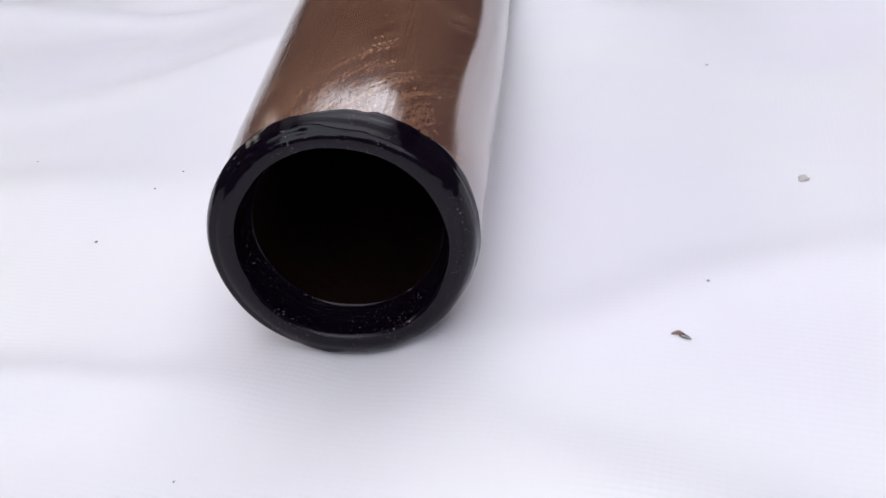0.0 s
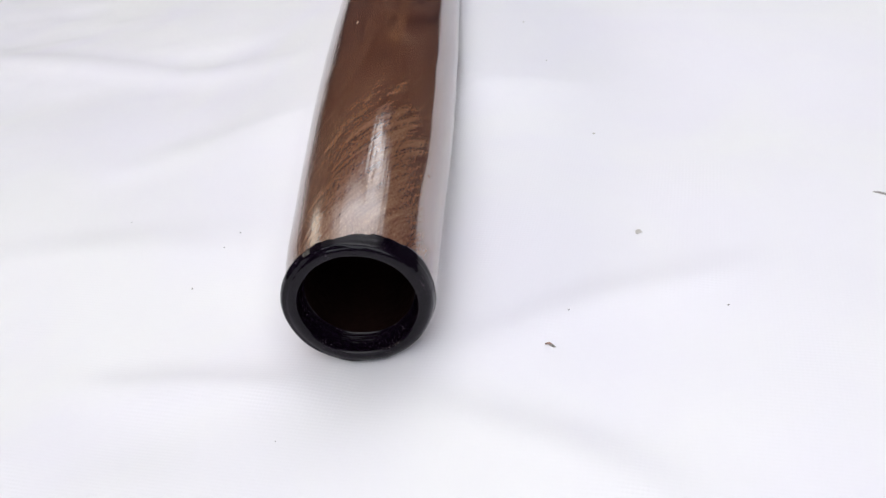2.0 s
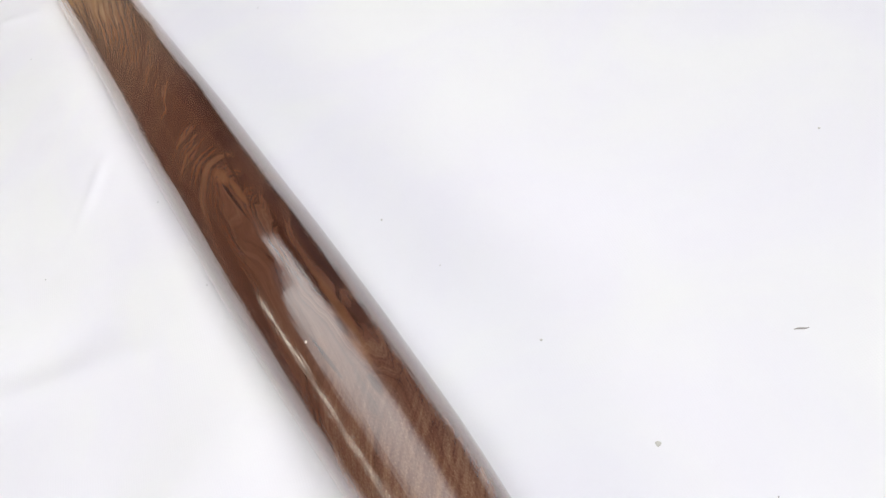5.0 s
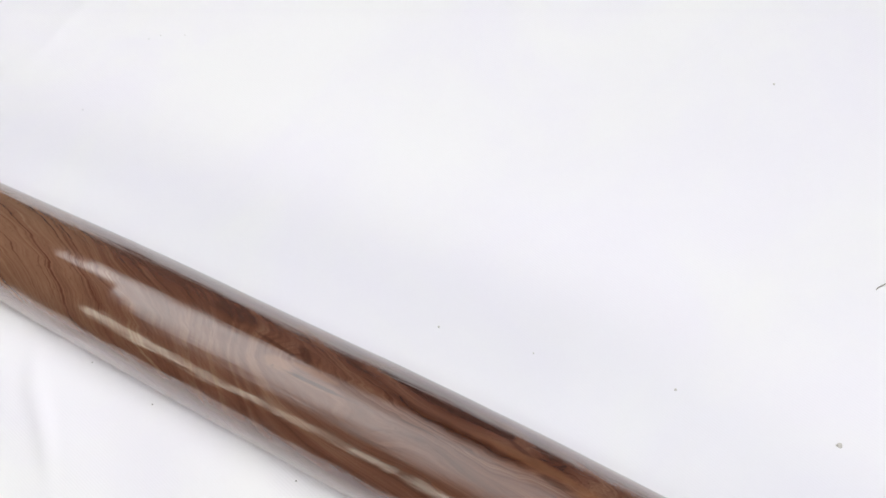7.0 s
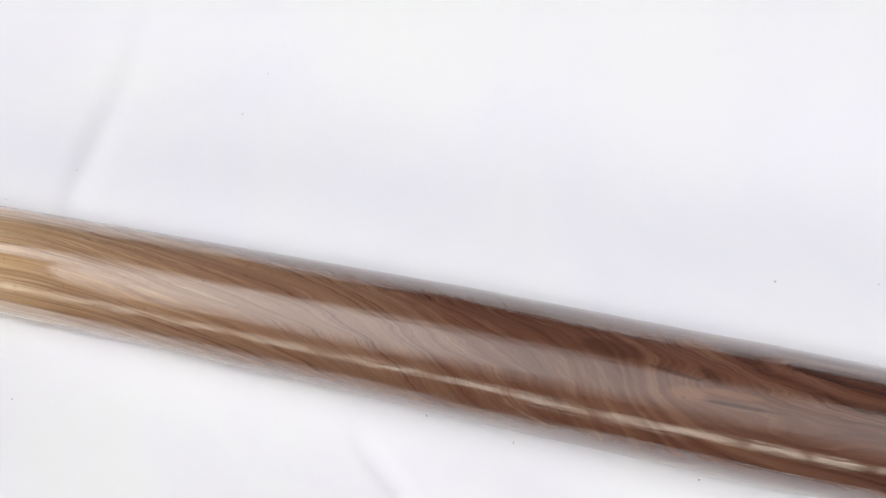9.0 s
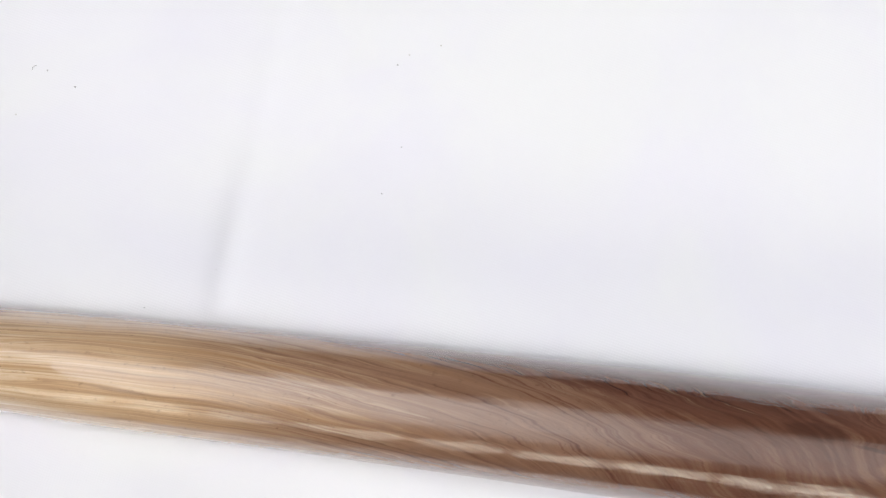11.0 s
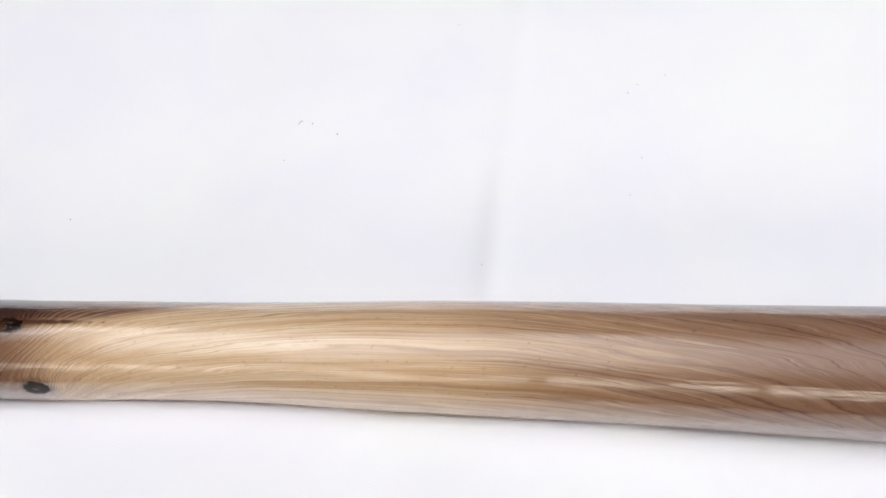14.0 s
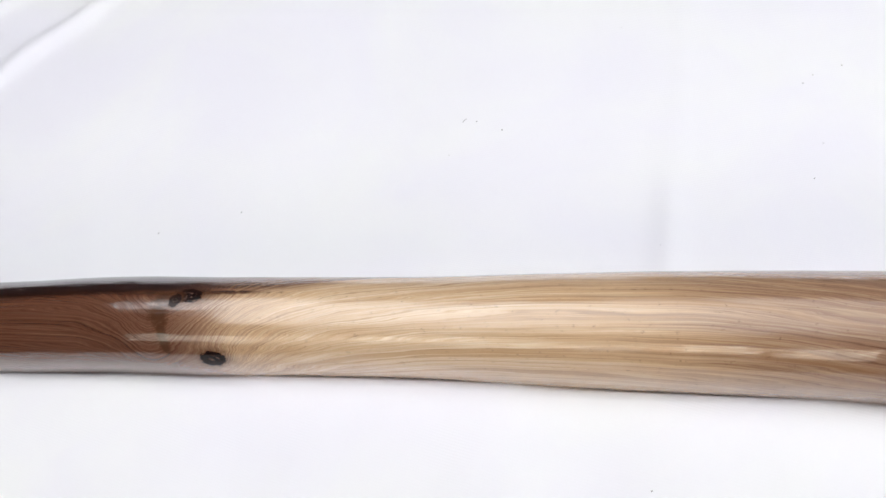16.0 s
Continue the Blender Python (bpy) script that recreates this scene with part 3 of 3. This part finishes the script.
def build_didgeridoo():
    thing = tagged(new("didgeridoo"), "glossy varnished brown wooden didgeridoo lying on white cloth", "didgeridoo")
    end = 1.86
    ys = np.concatenate([np.linspace(BELL + 0.0045, 0.10, 38), np.linspace(0.105, end - 0.006, 330)])
    drop = lambda d: 0.0030 * np.exp(-(d / 0.022) ** 2)      # the wood rounds over towards the rim
    rows = [(y, float(along(TUBE_R, np.array(y))) + 0.0006 - float(drop(y - BELL))) for y in ys]
    tip = rows[-1][1]
    rows += [(end - 0.001, tip - 0.004), (end, tip - 0.008), (end, 0.020)]
    swept(rows, WOOD, "body", thing, "varnished two-tone wood with knots", 0.00035, 31)
    # resin rim: over the edge, round the thick lip, across the face and into the bore
    phi = np.linspace(-math.pi, math.pi, AROUND + 1)
    edge = 0.0098 + 0.0045 * np.sin(phi) + 0.0018 * rumple(4 * np.sin(phi), 4 * np.cos(phi), 1.0, 40) + 0.0009 * rumple(14 * np.sin(phi), 14 * np.cos(phi), 1.0, 41)
    edge = np.clip(edge, 0.0062, 0.02)
    lip = np.minimum(1.0, edge * 0.62 / 0.0085)
    radius = lambda k: along(TUBE_R, BELL + edge * k)
    rim = [(edge + 0.0006, radius(1.0) - drop(edge) - 0.0006), (edge, radius(1.0) - drop(edge) + 0.0008), (edge * 0.86, radius(0.86) - 0.6 * drop(edge) + 0.0013), (edge * 0.70, radius(0.70) - 0.2 * drop(edge) + 0.0010),
           (0.0085 * lip, 0.0459), (0.0065 * lip, 0.0456), (0.0045 * lip, 0.0450), (0.0028 * lip, 0.0441), (0.0015, 0.0430), (0.0007, 0.0417), (0.0002, 0.0402), (0.0, 0.0388), (0.0001, 0.0370), (0.0006, 0.0362), (0.0016, 0.0357),
           (0.0040, 0.0354), (0.0085, 0.0352), (0.0092, 0.0346), (0.0150, 0.0341), (0.0156, 0.0334)]
    swept([(y + BELL, r) for y, r in rim], RESIN, "bell_rim", thing, "glossy black resin rim", 0.00025, 44)
    bore = [(BELL + 0.0150, 0.0344)] + [(y, 0.0338 - 0.008 * min(1, y / 0.9)) for y in np.linspace(BELL + 0.0170, end - 0.002, 40)]
    swept(bore, BORE, "bore", thing, "dark bore", 0.0007, 50)


build_didgeridoo()


# ---- small litter on the cloth ----
def rest(ob, x, y, sink=0.0):
    ob.location = (x, y, float(cloth_height(x, y)) - sink)
    return ob


def crumb(seed, size, flat=0.55):
    rnd = random.Random(seed)
    bm = bmesh.new()
    bmesh.ops.create_icosphere(bm, subdivisions=2, radius=size / 2)
    for v in bm.verts:
        v.co *= 1 + 0.35 * (rnd.random() - 0.5)
        v.co.x *= 1.0 + 0.35 * rnd.random()
        v.co.z = v.co.z * flat + size * flat * 0.5
    return bm


# x, y, size in millimetres
GRAINS = (
    (0.1281, -0.0047, 1.6),
    (-0.1377, 0.0792, 2.2),
    (-0.1196, 0.1174, 1.6),
    (-0.0501, -0.0763, 1.1),
    (-0.1105, 0.1356, 1.7),
    (0.2223, -0.0145, 2),
    (-0.0521, 0.4777, 2.2),
    (0.2586, 0.9442, 1.5),
    (0.0837, 1.1626, 1.8),
    (0.3008, 1.2936, 2.2),
    (0.2871, 1.2643, 2.4),
    (0.1465, 1.6217, 2.4),
    (0.1788, 1.5378, 1.9),
    (0.2116, 0.9579, 1.7),
    (-0.0512, 0.64, 2),
    (-0.0427, 0.7204, 1.8),
    (-0.1013, 1.1098, 2),
    (0.4331, 1.1404, 1.6),
    (-0.2028, 0.6602, 1.8),
    (0.1246, 1.1011, 1.4),
    (0.3377, 0.956, 1.8),
    (-0.2172, 0.1855, 1.6),
)
CHAFF = (
    (0.1319, 0.434, 2.6),
    (0.1727, 0.2156, 2.6),
    (0.1465, 0.3432, 1.8),
    (0.5463, 0.2418, 3),
    (0.3487, 0.9455, 1.6),
    (0.3608, 0.9162, 1.8),
    (0.2555, 1.3192, 1.6),
)
for i, (x, y, s) in enumerate(GRAINS):
    ob = tagged(new("grit_grain", mesh_of(crumb(i, s / 1550), "grit_grain", GRIT, True)), "tiny dark grain of grit lying on white cloth", "grit", "grit on the cloth")
    ob.rotation_euler.z = i * 1.3
    rest(ob, x, y, 0.0001)
for i, (x, y, s) in enumerate(CHAFF):
    ob = tagged(new("chaff_flake", mesh_of(crumb(50 + i, s / 1200, 0.22), "chaff_flake", PALE, True)), "tiny pale flake of chaff lying on white cloth", "chaff", "chaff on the cloth")
    ob.rotation_euler.z = i * 1.7
    rest(ob, x, y, 0.0001)


def thread(points, radius, name, mat):
    cu = bpy.data.curves.new(name, "CURVE")
    cu.dimensions, cu.bevel_depth, cu.bevel_resolution, cu.use_fill_caps = "3D", radius, 2, True
    sp = cu.splines.new("POLY")
    sp.points.add(len(points) - 1)
    for q, (x, y, r) in zip(sp.points, points):
        q.co = (x, y, float(cloth_height(x, y)) + radius * 0.8, 1)
        q.radius = r
    tmp = new(name, cu)
    me = bpy.data.meshes.new_from_object(tmp)
    bpy.data.objects.remove(tmp)
    me.materials.clear()
    me.materials.append(mat)
    return new(name, me)


# a short dark splinter
tagged(thread([(0.3432 + 0.011 * k, 0.0842 - 0.006 * k + 0.0006 * math.sin(6 * k), 0.5 + math.sin(math.pi * k)) for k in np.linspace(0, 1, 8)], 0.0005, "splinter", SPLINT),
       "short thin dark splinter lying on white cloth", "splinter")
# a curled bit of fibre
tagged(thread([(0.3021 + 0.0026 * math.cos(a), 1.3050 + 0.002 * math.sin(a) + 0.001 * a, 1.0) for a in np.linspace(0, 2.4, 9)], 0.0003, "fibre", GRIT),
       "short curled grey fibre lying on white cloth", "fibre")


def build_leaf_bit():
    """A curled brown scrap with a pale papery wing."""
    thing = tagged(new("leaf_scrap"), "curled dry brown leaf scrap with a papery wing on white cloth", "leaf")
    bm = bmesh.new()
    nseg = 9
    rows = []
    for i in range(nseg):
        k = i / (nseg - 1)
        w = 0.0013 * math.sin(math.pi * min(1, k * 0.9 + 0.12)) + 0.0002
        rows.append([bm.verts.new((0.0085 * k - 0.004, s * w + 0.0012 * math.sin(3 * k), 0.0006 + 0.0012 * k * (1 - k) * 4 + 0.0008 * abs(s))) for s in (-1, 0, 1)])
    for a, b in zip(rows, rows[1:]):
        for j in range(2):
            bm.faces.new((a[j], b[j], b[j + 1], a[j + 1]))
    bmesh.ops.solidify(bm, geom=bm.faces[:], thickness=0.00025)
    part("blade", bm, LEAF, thing, smooth=True)
    bm = bmesh.new()
    rows = []
    for i in range(7):
        k = i / 6
        w = 0.0016 * math.sin(math.pi * (0.15 + 0.8 * k))
        rows.append([bm.verts.new((0.001 + 0.0075 * k, -0.002 * k + s * w, 0.0005 + 0.0008 * math.sin(3 * k))) for s in (-1, 0, 1)])
    for a, b in zip(rows, rows[1:]):
        for j in range(2):
            bm.faces.new((a[j], b[j], b[j + 1], a[j + 1]))
    bmesh.ops.solidify(bm, geom=bm.faces[:], thickness=0.0002)
    part("wing", bm, PALE, thing, "pale papery wing", smooth=True)
    thing.rotation_euler.z = -0.35
    thing.scale = (0.55, 0.6, 0.4)
    rest(thing, 0.1129, -0.0308)


def build_seed_husk():
    bm = bmesh.new()
    bmesh.ops.create_icosphere(bm, subdivisions=3, radius=0.0026)
    for v in bm.verts:
        k = v.co.y / 0.0026
        v.co.x *= 0.85 - 0.45 * k
        v.co.z = v.co.z * 0.3 + 0.0006 + 0.0005 * math.sin(5 * k)
    ob = tagged(new("seed_husk", mesh_of(bm, "seed_husk", PALE, True)), "small pale wedge-shaped seed husk lying on white cloth", "seed")
    ob.rotation_euler.z = 0.4
    rest(ob, 0.1841, 0.0745)


build_leaf_bit()
build_seed_husk()
